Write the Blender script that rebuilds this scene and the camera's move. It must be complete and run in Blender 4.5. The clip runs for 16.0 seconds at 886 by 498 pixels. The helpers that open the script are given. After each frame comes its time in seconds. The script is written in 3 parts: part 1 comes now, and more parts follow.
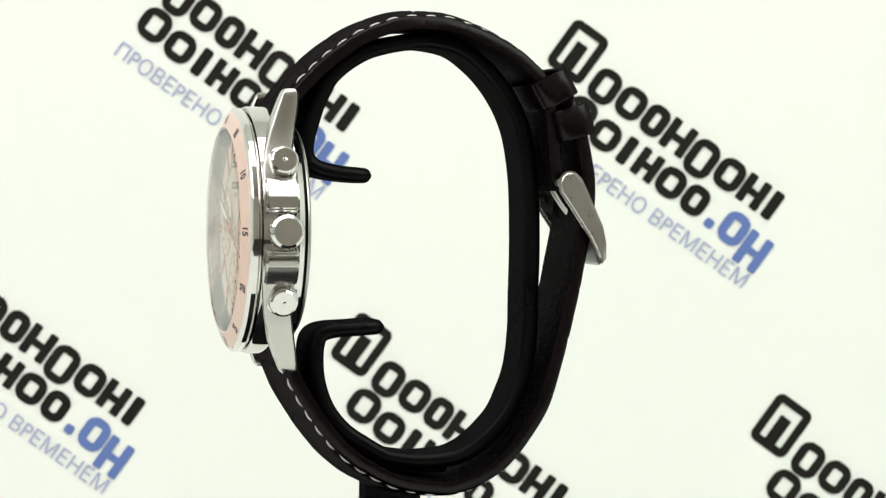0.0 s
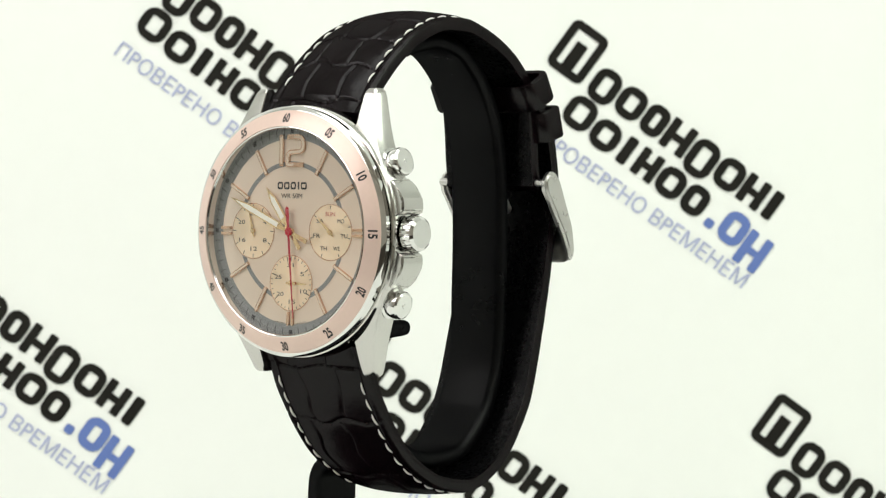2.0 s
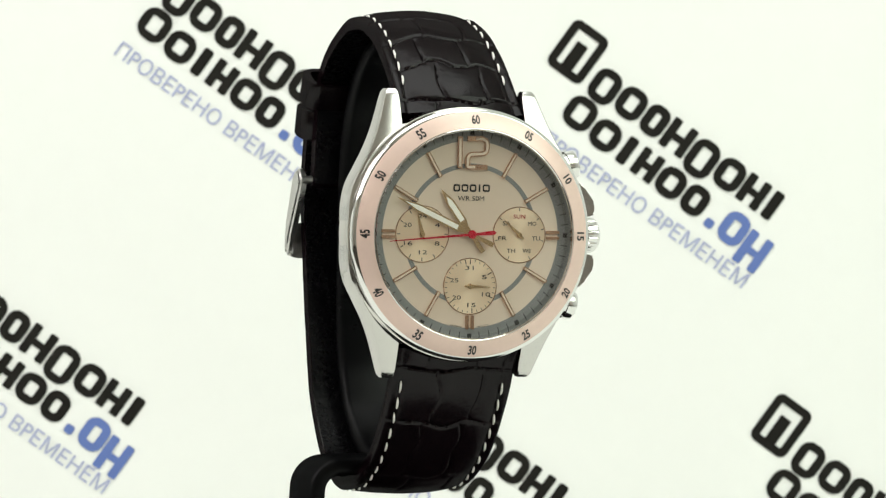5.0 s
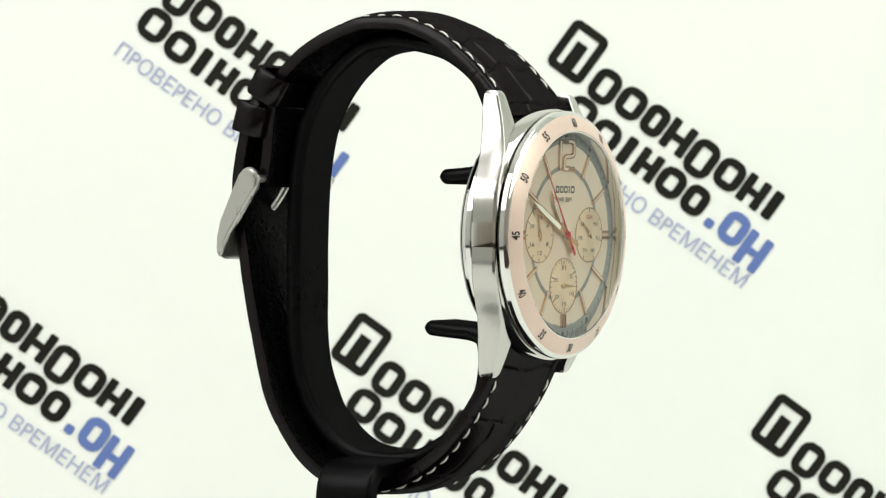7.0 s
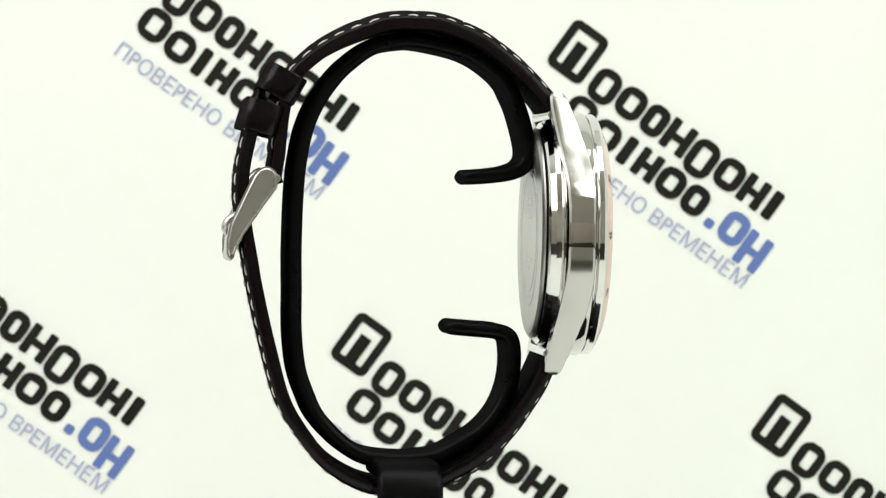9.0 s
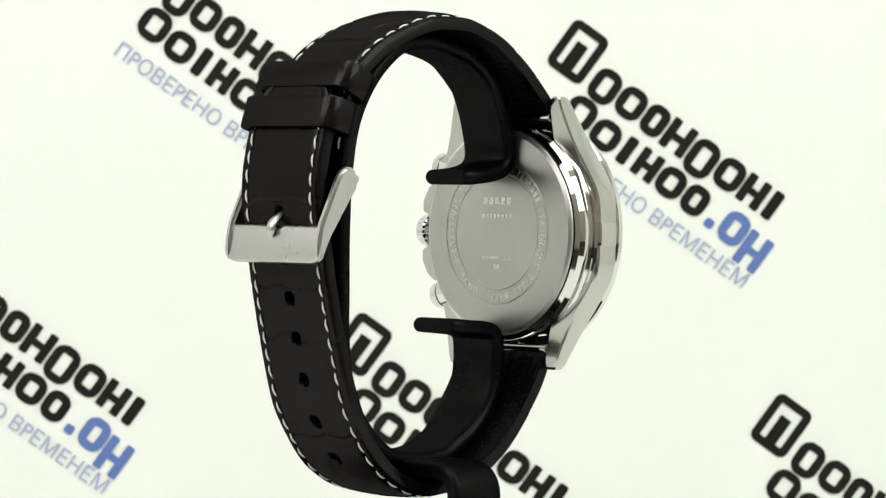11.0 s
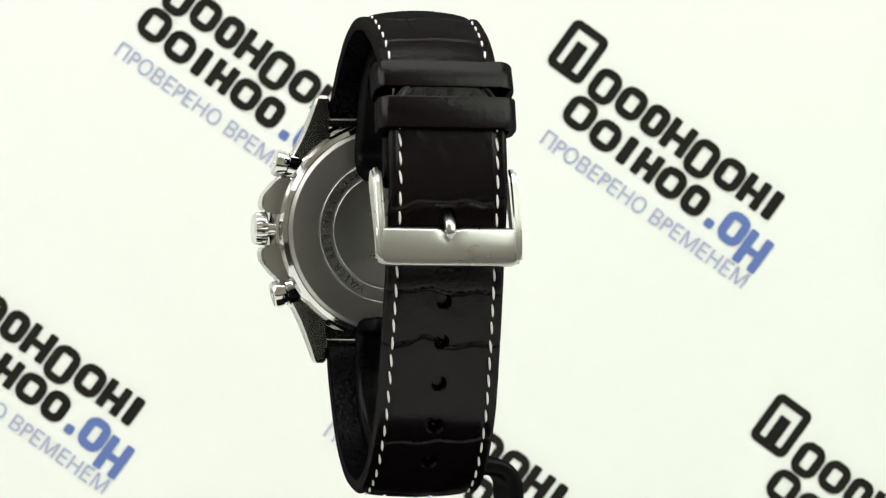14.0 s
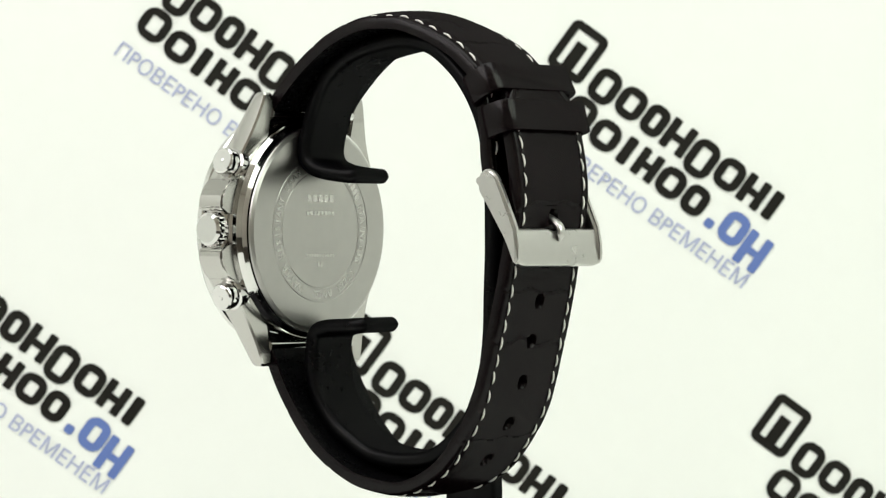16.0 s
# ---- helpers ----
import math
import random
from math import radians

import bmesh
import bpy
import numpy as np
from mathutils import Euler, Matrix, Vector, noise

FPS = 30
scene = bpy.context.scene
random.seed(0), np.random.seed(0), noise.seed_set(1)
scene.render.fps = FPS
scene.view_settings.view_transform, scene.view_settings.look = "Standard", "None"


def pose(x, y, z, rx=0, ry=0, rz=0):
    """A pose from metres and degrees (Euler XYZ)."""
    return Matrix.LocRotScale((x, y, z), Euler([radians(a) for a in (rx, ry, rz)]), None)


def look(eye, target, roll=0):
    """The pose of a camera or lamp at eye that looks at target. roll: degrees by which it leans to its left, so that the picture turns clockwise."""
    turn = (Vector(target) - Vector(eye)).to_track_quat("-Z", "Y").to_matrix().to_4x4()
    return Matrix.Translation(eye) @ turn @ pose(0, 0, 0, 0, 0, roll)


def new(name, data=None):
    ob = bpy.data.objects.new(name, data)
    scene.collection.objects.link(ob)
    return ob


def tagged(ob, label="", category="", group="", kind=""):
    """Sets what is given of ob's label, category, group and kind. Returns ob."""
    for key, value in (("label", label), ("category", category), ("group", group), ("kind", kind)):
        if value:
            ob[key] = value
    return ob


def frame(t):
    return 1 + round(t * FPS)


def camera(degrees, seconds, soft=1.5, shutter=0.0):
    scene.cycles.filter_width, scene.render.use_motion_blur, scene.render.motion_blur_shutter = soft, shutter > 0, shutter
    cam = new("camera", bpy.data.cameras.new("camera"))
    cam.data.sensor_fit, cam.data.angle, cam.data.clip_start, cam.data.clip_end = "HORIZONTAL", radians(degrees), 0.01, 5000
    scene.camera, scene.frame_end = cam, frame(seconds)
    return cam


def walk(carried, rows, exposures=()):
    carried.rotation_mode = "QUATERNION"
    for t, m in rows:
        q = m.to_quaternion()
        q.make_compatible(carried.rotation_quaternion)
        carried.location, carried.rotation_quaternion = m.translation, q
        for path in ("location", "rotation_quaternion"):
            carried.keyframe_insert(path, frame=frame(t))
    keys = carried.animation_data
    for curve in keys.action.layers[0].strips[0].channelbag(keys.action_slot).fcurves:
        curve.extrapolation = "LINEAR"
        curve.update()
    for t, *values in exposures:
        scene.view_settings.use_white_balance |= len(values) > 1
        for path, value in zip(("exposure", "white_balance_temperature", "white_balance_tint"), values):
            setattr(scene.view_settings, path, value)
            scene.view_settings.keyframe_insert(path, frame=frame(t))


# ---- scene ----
FOV = 14.624
EYE_Z = 0.11
EYE = Vector((0, -0.605, EYE_Z))
YAW, PITCH, ROLL = radians(0.5486), radians(-0.8335), 0.783
AIM = EYE + Vector((math.sin(YAW) * math.cos(PITCH), math.cos(YAW) * math.cos(PITCH), math.sin(PITCH)))
cam = camera(FOV, 16.0, soft=1.25)
cam.data.dof.use_dof, cam.data.dof.focus_distance, cam.data.dof.aperture_fstop = True, 0.590, 90.0
walk(cam, [(0.0, look(EYE, AIM, ROLL)), (16.0, look(EYE, AIM, ROLL))])

# turn of the stand, seconds and degrees
TURN = [(0.0, -74.9), (0.5, -64.9), (1.0, -55.3), (1.5, -46.2), (2.0, -37.0), (2.5, -26.6), (3.0, -16.1), (3.5, -6.3), (4.0, 2.7),
        (4.5, 12.1), (5.0, 21.9), (5.5, 31.9), (6.0, 41.8), (6.5, 51.5), (7.0, 60.6), (7.5, 70.6), (8.0, 80.9), (8.5, 90.1),
        (9.0, 97.4), (9.5, 106.6), (10.0, 116.0), (10.5, 125.5), (11.0, 135.2), (11.5, 144.6), (12.0, 153.7), (12.5, 163.9), (13.0, 174.4),
        (13.5, 184.2), (14.0, 193.3), (14.5, 202.4), (15.0, 212.6), (15.5, 222.9), (16.0, 233.4)]

# ---------------------------------------------------------------- light
world = bpy.data.worlds.new("tent_surroundings")
scene.world = world
world.use_nodes = True
world.node_tree.nodes["Background"].inputs[0].default_value = (0.9, 0.95, 0.88, 1)
world.node_tree.nodes["Background"].inputs[1].default_value = 0.05


def soft_light(name, eye, target, w, h, watts, colour):
    data = bpy.data.lights.new(name, "AREA")
    data.shape, data.size, data.size_y, data.energy, data.color = "RECTANGLE", w, h, watts, colour
    ob = new(name, data)
    ob.matrix_world = look(eye, target)
    return ob


soft_light("softbox_left", (-0.38, -0.22, 0.42), (-0.02, 0.12, 0.10), 0.46, 0.30, 1.55, (1.0, 0.95, 0.955))
soft_light("softbox_right", (0.38, -0.22, 0.42), (0.02, 0.12, 0.10), 0.46, 0.30, 1.57, (0.90, 1.0, 0.87))
soft_light("softbox_top", (0.0, -0.10, 0.57), (0.0, -0.02, 0.10), 0.50, 0.24, 1.25, (0.98, 1.0, 0.98))
scene.view_settings.exposure = 0.0


# ---------------------------------------------------------------- materials
def shader(name, colour, rough, metal=0.0, spread=0.10, scale=400.0, bump=0.0, bump_scale=900.0, spec=0.5, stretch=(1, 1, 1), coat=0.0, vary=1.0, sunray=0.0, grain=0.0, sheen=0.0):
    """A surface with two scales of variation in colour and gloss and a fine relief."""
    m = bpy.data.materials.new(name)
    m.use_nodes = True
    nt = m.node_tree
    p = nt.nodes["Principled BSDF"]
    p.inputs["Metallic"].default_value = metal
    p.inputs["Specular IOR Level"].default_value = spec
    p.inputs["Coat Weight"].default_value = coat
    p.inputs["Coat Roughness"].default_value = 0.08
    tc = nt.nodes.new("ShaderNodeTexCoord")
    mp = nt.nodes.new("ShaderNodeMapping")
    mp.inputs["Scale"].default_value = stretch
    nt.links.new(tc.outputs["Object"], mp.inputs["Vector"])
    big = nt.nodes.new("ShaderNodeTexNoise")
    big.inputs["Scale"].default_value = scale * 0.2
    fine = nt.nodes.new("ShaderNodeTexNoise")
    fine.inputs["Scale"].default_value = scale * 3
    fine.inputs["Detail"].default_value = 5
    mix = nt.nodes.new("ShaderNodeMath")
    mix.operation = "ADD"
    for n in (big, fine):
        nt.links.new(mp.outputs["Vector"], n.inputs["Vector"])
    nt.links.new(big.outputs["Fac"], mix.inputs[0])
    nt.links.new(fine.outputs["Fac"], mix.inputs[1])
    ramp = nt.nodes.new("ShaderNodeMapRange")
    ramp.inputs["From Min"].default_value, ramp.inputs["From Max"].default_value = 0.6, 1.4
    nt.links.new(mix.outputs[0], ramp.inputs["Value"])
    cm = nt.nodes.new("ShaderNodeMix")
    cm.data_type = "RGBA"
    cm.inputs["A"].default_value = (*[c * (1 - spread) for c in colour], 1)
    cm.inputs["B"].default_value = (*[min(1, c * (1 + spread)) for c in colour], 1)
    nt.links.new(ramp.outputs["Result"], cm.inputs["Factor"])
    nt.links.new(cm.outputs["Result"], p.inputs["Base Color"])
    rr = nt.nodes.new("ShaderNodeMapRange")
    rr.inputs["To Min"].default_value, rr.inputs["To Max"].default_value = max(0.0, rough - 0.05 * vary * min(1, rough * 4)), rough + 0.08 * vary * min(1, rough * 4)
    nt.links.new(ramp.outputs["Result"], rr.inputs["Value"])
    nt.links.new(rr.outputs["Result"], p.inputs["Roughness"])
    if sunray:
        tangent = nt.nodes.new("ShaderNodeTangent")
        tangent.direction_type, tangent.axis = "RADIAL", "Y"
        p.inputs["Anisotropic"].default_value, p.inputs["Anisotropic Rotation"].default_value = sunray, grain
        nt.links.new(tangent.outputs["Tangent"], p.inputs["Tangent"])
    if bump:
        bn = nt.nodes.new("ShaderNodeTexNoise")
        bn.inputs["Scale"].default_value, bn.inputs["Detail"].default_value = bump_scale, 6
        nt.links.new(mp.outputs["Vector"], bn.inputs["Vector"])
        bp = nt.nodes.new("ShaderNodeBump")
        bp.inputs["Strength"].default_value, bp.inputs["Distance"].default_value = bump, 0.0002
        nt.links.new(bn.outputs["Fac"], bp.inputs["Height"])
        nt.links.new(bp.outputs["Normal"], p.inputs["Normal"])
    if sheen:
        # an even, weak gloss over a matt body, with no rise at grazing angles
        p.inputs["Specular IOR Level"].default_value = 0.0
        gloss = nt.nodes.new("ShaderNodeBsdfGlossy")
        gloss.inputs["Color"].default_value = (1, 1, 1, 1)
        nt.links.new(rr.outputs["Result"], gloss.inputs["Roughness"])
        if bump:
            nt.links.new(bp.outputs["Normal"], gloss.inputs["Normal"])
        both = nt.nodes.new("ShaderNodeMixShader")
        both.inputs[0].default_value = sheen
        nt.links.new(p.outputs[0], both.inputs[1])
        nt.links.new(gloss.outputs[0], both.inputs[2])
        nt.links.new(both.outputs[0], nt.nodes["Material Output"].inputs["Surface"])
    return m


STEEL = shader("polished_steel", (0.66, 0.655, 0.645), 0.06, 1.0, 0.03, 300)
BRUSHED = shader("polished_case_steel", (0.56, 0.545, 0.52), 0.05, 1.0, 0.02, 200, vary=0.25)
LUG_STEEL = shader("satin_lug_steel", (0.50, 0.49, 0.47), 0.18, 1.0, 0.02, 200, vary=0.25)
BUCKLE_STEEL = shader("buckle_steel", (0.50, 0.49, 0.475), 0.28, 1.0, 0.03, 200, vary=0.4)
BACK_STEEL = shader("caseback_steel", (0.42, 0.41, 0.395), 0.30, 1.0, 0.05, 120, vary=0.5, sunray=0.45)
ENGRAVED = shader("engraved_steel", (0.55, 0.54, 0.52), 0.22, 1.0, 0.05, 300)
ROSE = shader("rose_bezel", (0.72, 0.545, 0.475), 0.33, 0.30, 0.03, 400)
ROSE_GOLD = shader("rose_gold", (0.66, 0.44, 0.31), 0.22, 1.0, 0.04, 400)
GOLD = shader("pale_gold", (0.74, 0.56, 0.33), 0.20, 1.0, 0.04, 400)
DIAL = shader("champagne_dial", (0.75, 0.635, 0.52), 0.40, 0.36, 0.01, 400, vary=0.2, sunray=0.5)
SUBDIAL = shader("golden_subdial", (0.90, 0.74, 0.55), 0.30, 0.55, 0.01, 400, vary=0.15, sunray=0.75, grain=0.25)
GREY = shader("grey_track", (0.22, 0.23, 0.228), 0.40, 0.1, 0.05, 400)
INK = shader("black_ink", (0.012, 0.012, 0.013), 0.40, 0.0, 0.1, 400)
RED_INK = shader("red_ink", (0.45, 0.02, 0.03), 0.40, 0.0, 0.1, 400)
RED = shader("red_lacquer", (0.42, 0.012, 0.03), 0.25, 0.0, 0.05, 400)
LUME = shader("white_lume", (0.88, 0.88, 0.80), 0.45, 0.0, 0.02, 400)
LEATHER = shader("crocodile_leather", (0.0036, 0.0018, 0.0024), 0.19, 0.0, 0.35, 350, bump=0.24, bump_scale=1300, sheen=0.015)
LINING = shader("strap_lining", (0.0022, 0.0022, 0.0025), 0.26, 0.0, 0.3, 500, bump=0.9, bump_scale=1100, sheen=0.010)
THREAD = shader("white_thread", (0.78, 0.76, 0.72), 0.75, 0.0, 0.12, 900, bump=0.6, bump_scale=4000)
PLASTIC = shader("black_plastic", (0.0018, 0.0018, 0.0021), 0.30, 0.0, 0.2, 200, bump=0.05, bump_scale=900, sheen=0.008)
DARK_GAP = shader("groove_shade", (0.004, 0.004, 0.004), 0.5, spec=0.1)
PAPER = shader("printed_sheet", (0.805, 0.82, 0.79), 0.65, 0.0, 0.012, 60, bump=0.03, bump_scale=500)
PRINT_BLACK = shader("printed_black", (0.013, 0.012, 0.010), 0.6, 0.0, 0.2, 200, spec=0.1)
PRINT_BLUE = shader("printed_blue", (0.10, 0.16, 0.42), 0.6, 0.0, 0.06, 200)
PRINT_PALE = shader("printed_pale_blue", (0.36, 0.39, 0.58), 0.6, 0.0, 0.06, 200)
FABRIC = shader("white_tent_cloth", (0.82, 0.83, 0.80), 0.85, 0.0, 0.02, 60, bump=0.1, bump_scale=700)
ROOM = shader("warm_room_wall", (0.74, 0.69, 0.62), 0.8, 0.0, 0.1, 30)
TABLE = shader("dark_table", (0.028, 0.022, 0.016), 0.5, 0.0, 0.2, 60, spec=0.2)


def glass_material():
    """Clear glass seen through its two faces: gloss by Fresnel over a see-through body."""
    m = bpy.data.materials.new("mineral_glass")
    m.use_nodes = True
    nt = m.node_tree
    nt.nodes.remove(nt.nodes["Principled BSDF"])
    clear, gloss = nt.nodes.new("ShaderNodeBsdfTransparent"), nt.nodes.new("ShaderNodeBsdfGlossy")
    clear.inputs["Color"].default_value = (0.985, 0.99, 0.985, 1)
    gloss.inputs["Color"].default_value = (1, 1, 1, 1)
    gloss.inputs["Roughness"].default_value = 0.0
    fresnel, both = nt.nodes.new("ShaderNodeFresnel"), nt.nodes.new("ShaderNodeMixShader")
    fresnel.inputs["IOR"].default_value = 1.46
    nt.links.new(fresnel.outputs[0], both.inputs[0])
    nt.links.new(clear.outputs[0], both.inputs[1])
    nt.links.new(gloss.outputs[0], both.inputs[2])
    nt.links.new(both.outputs[0], nt.nodes["Material Output"].inputs["Surface"])
    return m


GLASS = glass_material()


# ---------------------------------------------------------------- building helpers (millimetres inside meshes)
def part(name, data, material, parent, label="", at=None, smooth=True, angle=35):
    """Links a bmesh or (verts, faces), in millimetres, as one mesh object under a thing or a part."""
    me = bpy.data.meshes.new(name)
    if isinstance(data, bmesh.types.BMesh):
        bmesh.ops.recalc_face_normals(data, faces=data.faces[:])
        data.to_mesh(me)
        data.free()
    else:
        me.from_pydata([tuple(v) for v in data[0]], [], data[1])
        b = bmesh.new()
        b.from_mesh(me)
        bmesh.ops.recalc_face_normals(b, faces=b.faces[:])
        b.to_mesh(me)
        b.free()
    me.transform(Matrix.Scale(0.001, 4))
    if smooth:
        me.shade_smooth()
        me.set_sharp_from_angle(angle=radians(angle))
    me.materials.append(material)
    ob = new(name, me)
    if parent:
        ob.parent = parent
    if at is not None:
        ob.matrix_basis = at
    if label:
        ob["label"] = label
    return ob


def mm(x, y, z, rx=0, ry=0, rz=0):
    return pose(x * 0.001, y * 0.001, z * 0.001, rx, ry, rz)


def lathe(profile, n=128, close=True):
    """Turns (radius, y) points about the y axis."""
    verts, faces, k = [], [], len(profile)
    for i in range(n):
        a = 2 * math.pi * i / n
        for r, y in profile:
            verts.append((r * math.sin(a), y, r * math.cos(a)))
    for i in range(n):
        j = (i + 1) % n
        for q in range(k if close else k - 1):
            r = (q + 1) % k
            faces.append((i * k + q, i * k + r, j * k + r, j * k + q))
    return verts, faces


def disc(r, y0, y1, n=96, bevel=0.1):
    """A solid round plate between y0 (front) and y1, rounded at the front."""
    prof = [(r, y1), (r, y0 + bevel), (r - bevel, y0)]
    verts, faces = [], []
    for i in range(n):
        a = 2 * math.pi * i / n
        for q, y in prof:
            verts.append((q * math.sin(a), y, q * math.cos(a)))
    for i in range(n):
        j = (i + 1) % n
        for q in range(2):
            faces.append((i * 3 + q, i * 3 + q + 1, j * 3 + q + 1, j * 3 + q))
    faces.append([i * 3 + 2 for i in range(n)])
    faces.append([i * 3 for i in range(n)][::-1])
    return verts, faces


def shift(data, dx=0, dy=0, dz=0):
    return [(x + dx, y + dy, z + dz) for x, y, z in data[0]], data[1]


def prism(outline, y0, y1):
    """An outline in (x, z) given depth from y0 to y1."""
    n = len(outline)
    verts = [(x, y0, z) for x, z in outline] + [(x, y1, z) for x, z in outline]
    faces = [list(range(n)), list(range(n, 2 * n))[::-1]]
    faces += [(i, (i + 1) % n, n + (i + 1) % n, n + i) for i in range(n)]
    return verts, faces


def joined(items):
    verts, faces = [], []
    for v, f in items:
        o = len(verts)
        verts += list(v)
        faces += [[i + o for i in q] for q in f]
    return verts, faces


def loft(sections, cap=True):
    """Skins closed sections of equal point count."""
    k = len(sections[0])
    verts = [p for s in sections for p in s]
    faces = []
    for i in range(len(sections) - 1):
        for q in range(k):
            r = (q + 1) % k
            faces.append((i * k + q, i * k + r, (i + 1) * k + r, (i + 1) * k + q))
    if cap:
        faces.append(list(range(k))[::-1])
        faces.append([(len(sections) - 1) * k + q for q in range(k)])
    return verts, faces


def spline(points, step):
    """A smooth line through points, sampled at even steps of length."""
    p = [Vector(q) for q in points]
    p = [2 * p[0] - p[1]] + p + [2 * p[-1] - p[-2]]
    fine = []
    for i in range(1, len(p) - 2):
        for k in range(24):
            t = k / 24
            fine.append(0.5 * (2 * p[i] + (p[i + 1] - p[i - 1]) * t + (2 * p[i - 1] - 5 * p[i] + 4 * p[i + 1] - p[i + 2]) * t * t
                               + (3 * p[i] - p[i - 1] - 3 * p[i + 1] + p[i + 2]) * t ** 3))
    fine.append(p[-2])
    run = [0.0]
    for a, b in zip(fine, fine[1:]):
        run.append(run[-1] + (b - a).length)
    n = max(2, round(run[-1] / step))
    out, j = [], 0
    for i in range(n + 1):
        s = run[-1] * i / n
        while j < len(run) - 2 and run[j + 1] < s:
            j += 1
        f = (s - run[j]) / max(1e-9, run[j + 1] - run[j])
        out.append(fine[j].lerp(fine[j + 1], min(1, max(0, f))))
    return out, run[-1]


def rounded(w, h, r, n=5, cx=0.0, cz=0.0):
    """A rounded rectangle as (x, z) points."""
    pts = []
    for sx, sz, a0 in ((1, 1, 0), (-1, 1, 90), (-1, -1, 180), (1, -1, 270)):
        for k in range(n + 1):
            a = radians(a0 + 90 * k / n)
            pts.append((cx + sx * (w / 2 - r) + r * math.cos(a), cz + sz * (h / 2 - r) + r * math.sin(a)))
    return pts


def lettering(text, height, depth=0.03, weight=0.0):
    """Raised characters, centred, in (x, z) with the given capital height, front towards -y."""
    cu = bpy.data.curves.new("type", "FONT")
    cu.body, cu.align_x, cu.align_y, cu.size, cu.resolution_u = text, "CENTER", "BOTTOM_BASELINE", 1.0, 3
    cu.offset = weight
    ob = bpy.data.objects.new("type", cu)
    scene.collection.objects.link(ob)
    me = bpy.data.meshes.new_from_object(ob.evaluated_get(bpy.context.evaluated_depsgraph_get()))
    bpy.data.objects.remove(ob)
    k = height / 0.73
    n = len(me.vertices)
    front = [(v.co.x * k, 0.0, (v.co.y - 0.365) * k) for v in me.vertices]
    faces = [list(p.vertices) for p in me.polygons]
    # strokes that cross one another lie a hair apart
    owner = list(range(n))

    def root(i):
        while owner[i] != i:
            i = owner[i]
        return i
    for p in me.polygons:
        r = root(p.vertices[0])
        for v in p.vertices:
            owner[root(v)] = r
    order = {}
    for i in range(n):
        k = order.setdefault(root(i), len(order)) % 3
        front[i] = (front[i][0], -k * depth * 0.25, front[i][2])
    bpy.data.meshes.remove(me)
    return front, faces


def turned(data, degrees, dx=0.0, dz=0.0, dy=0.0, sx=1.0):
    """Turns (x, z) anticlockwise seen from the front, then shifts."""
    c, s = math.cos(radians(degrees)), math.sin(radians(degrees))
    return [(x * sx * c - z * s + dx, y + dy, x * sx * s + z * c + dz) for x, y, z in data[0]], data[1]


# ---------------------------------------------------------------- the tent and the printed sheet
def slab(name, lo, hi, material, label):
    b = bmesh.new()
    bmesh.ops.create_cube(b, size=1.0)
    for v in b.verts:
        v.co = Vector([(lo[i] + hi[i]) / 2 + v.co[i] * (hi[i] - lo[i]) for i in range(3)])
    ob = part(name, b, material, None, smooth=False)
    return tagged(ob, label, "photo tent", kind="structure")


slab("floor", (-520, -240, -10), (520, 262, 0), FABRIC, "plain white cloth floor of the photo tent")
slab("table", (-520, -760, -12), (520, -240, -2), TABLE, "dark brown table in front of the tent")
slab("wall_west", (-530, -360, 0), (-520, 262, 600), FABRIC, "white cloth side wall of the photo tent")
slab("wall_east", (520, -360, 0), (530, 262, 600), FABRIC, "white cloth side wall of the photo tent")
slab("ceiling", (-530, -200, 600), (530, 262, 610), FABRIC, "white cloth roof of the photo tent")
slab("room_wall_west", (-530, -760, -10), (-520, -360, 610), ROOM, "plain warm wall of the room")
slab("room_wall_east", (520, -760, -10), (530, -360, 610), ROOM, "plain warm wall of the room")
slab("room_ceiling", (-530, -760, 600), (530, -200, 610), ROOM, "plain warm ceiling of the room")
slab("room_wall_south", (-530, -770, -10), (530, -760, 610), ROOM, "plain warm wall behind the camera")
backdrop = slab("backdrop", (-520, 250, 0), (520, 260, 600), PAPER, "pale printed sheet with repeated slanted slogans")

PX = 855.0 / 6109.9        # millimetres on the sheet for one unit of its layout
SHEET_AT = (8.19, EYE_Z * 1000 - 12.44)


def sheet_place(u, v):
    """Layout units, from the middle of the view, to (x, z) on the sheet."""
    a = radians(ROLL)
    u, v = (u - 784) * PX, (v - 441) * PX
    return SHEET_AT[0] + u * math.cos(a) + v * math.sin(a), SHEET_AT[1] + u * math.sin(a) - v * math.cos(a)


LEAN = 35.8


def mark_outline(x, w, v0, v1, style):
    """One mark of the wordmark as plain ring or block shapes; x, w along the line, v0 to v1 down it."""
    cx, cz, h = x + w / 2, -(v0 + v1) / 2, v1 - v0
    if style == "block":
        return [prism(rounded(w, h, 5, 3, cx, cz), 0, 0.1)]
    t = 16.0
    outer, inner = rounded(w, h, min(w, h) * 0.42, 6, cx, cz), rounded(max(4, w - 2 * t), max(4, h - 2 * t + 2), 4, 6, cx, cz)
    n = len(outer)
    verts = [(a, 0, b) for a, b in outer + inner]
    if style == "ring":
        return [(verts, [(i, (i + 1) % n, n + (i + 1) % n, n + i) for i in range(n)])]
    if style == "cup":
        return [prism(rounded(t, h, 3, 2, x + t / 2, cz), 0, 0.1), prism(rounded(t, h, 3, 2, x + w - t / 2, cz), 0, 0.1),
                prism(rounded(w - 2 * t, t * 0.8, 1, 2, cx, cz - 2), 0, 0.1)]
    return []


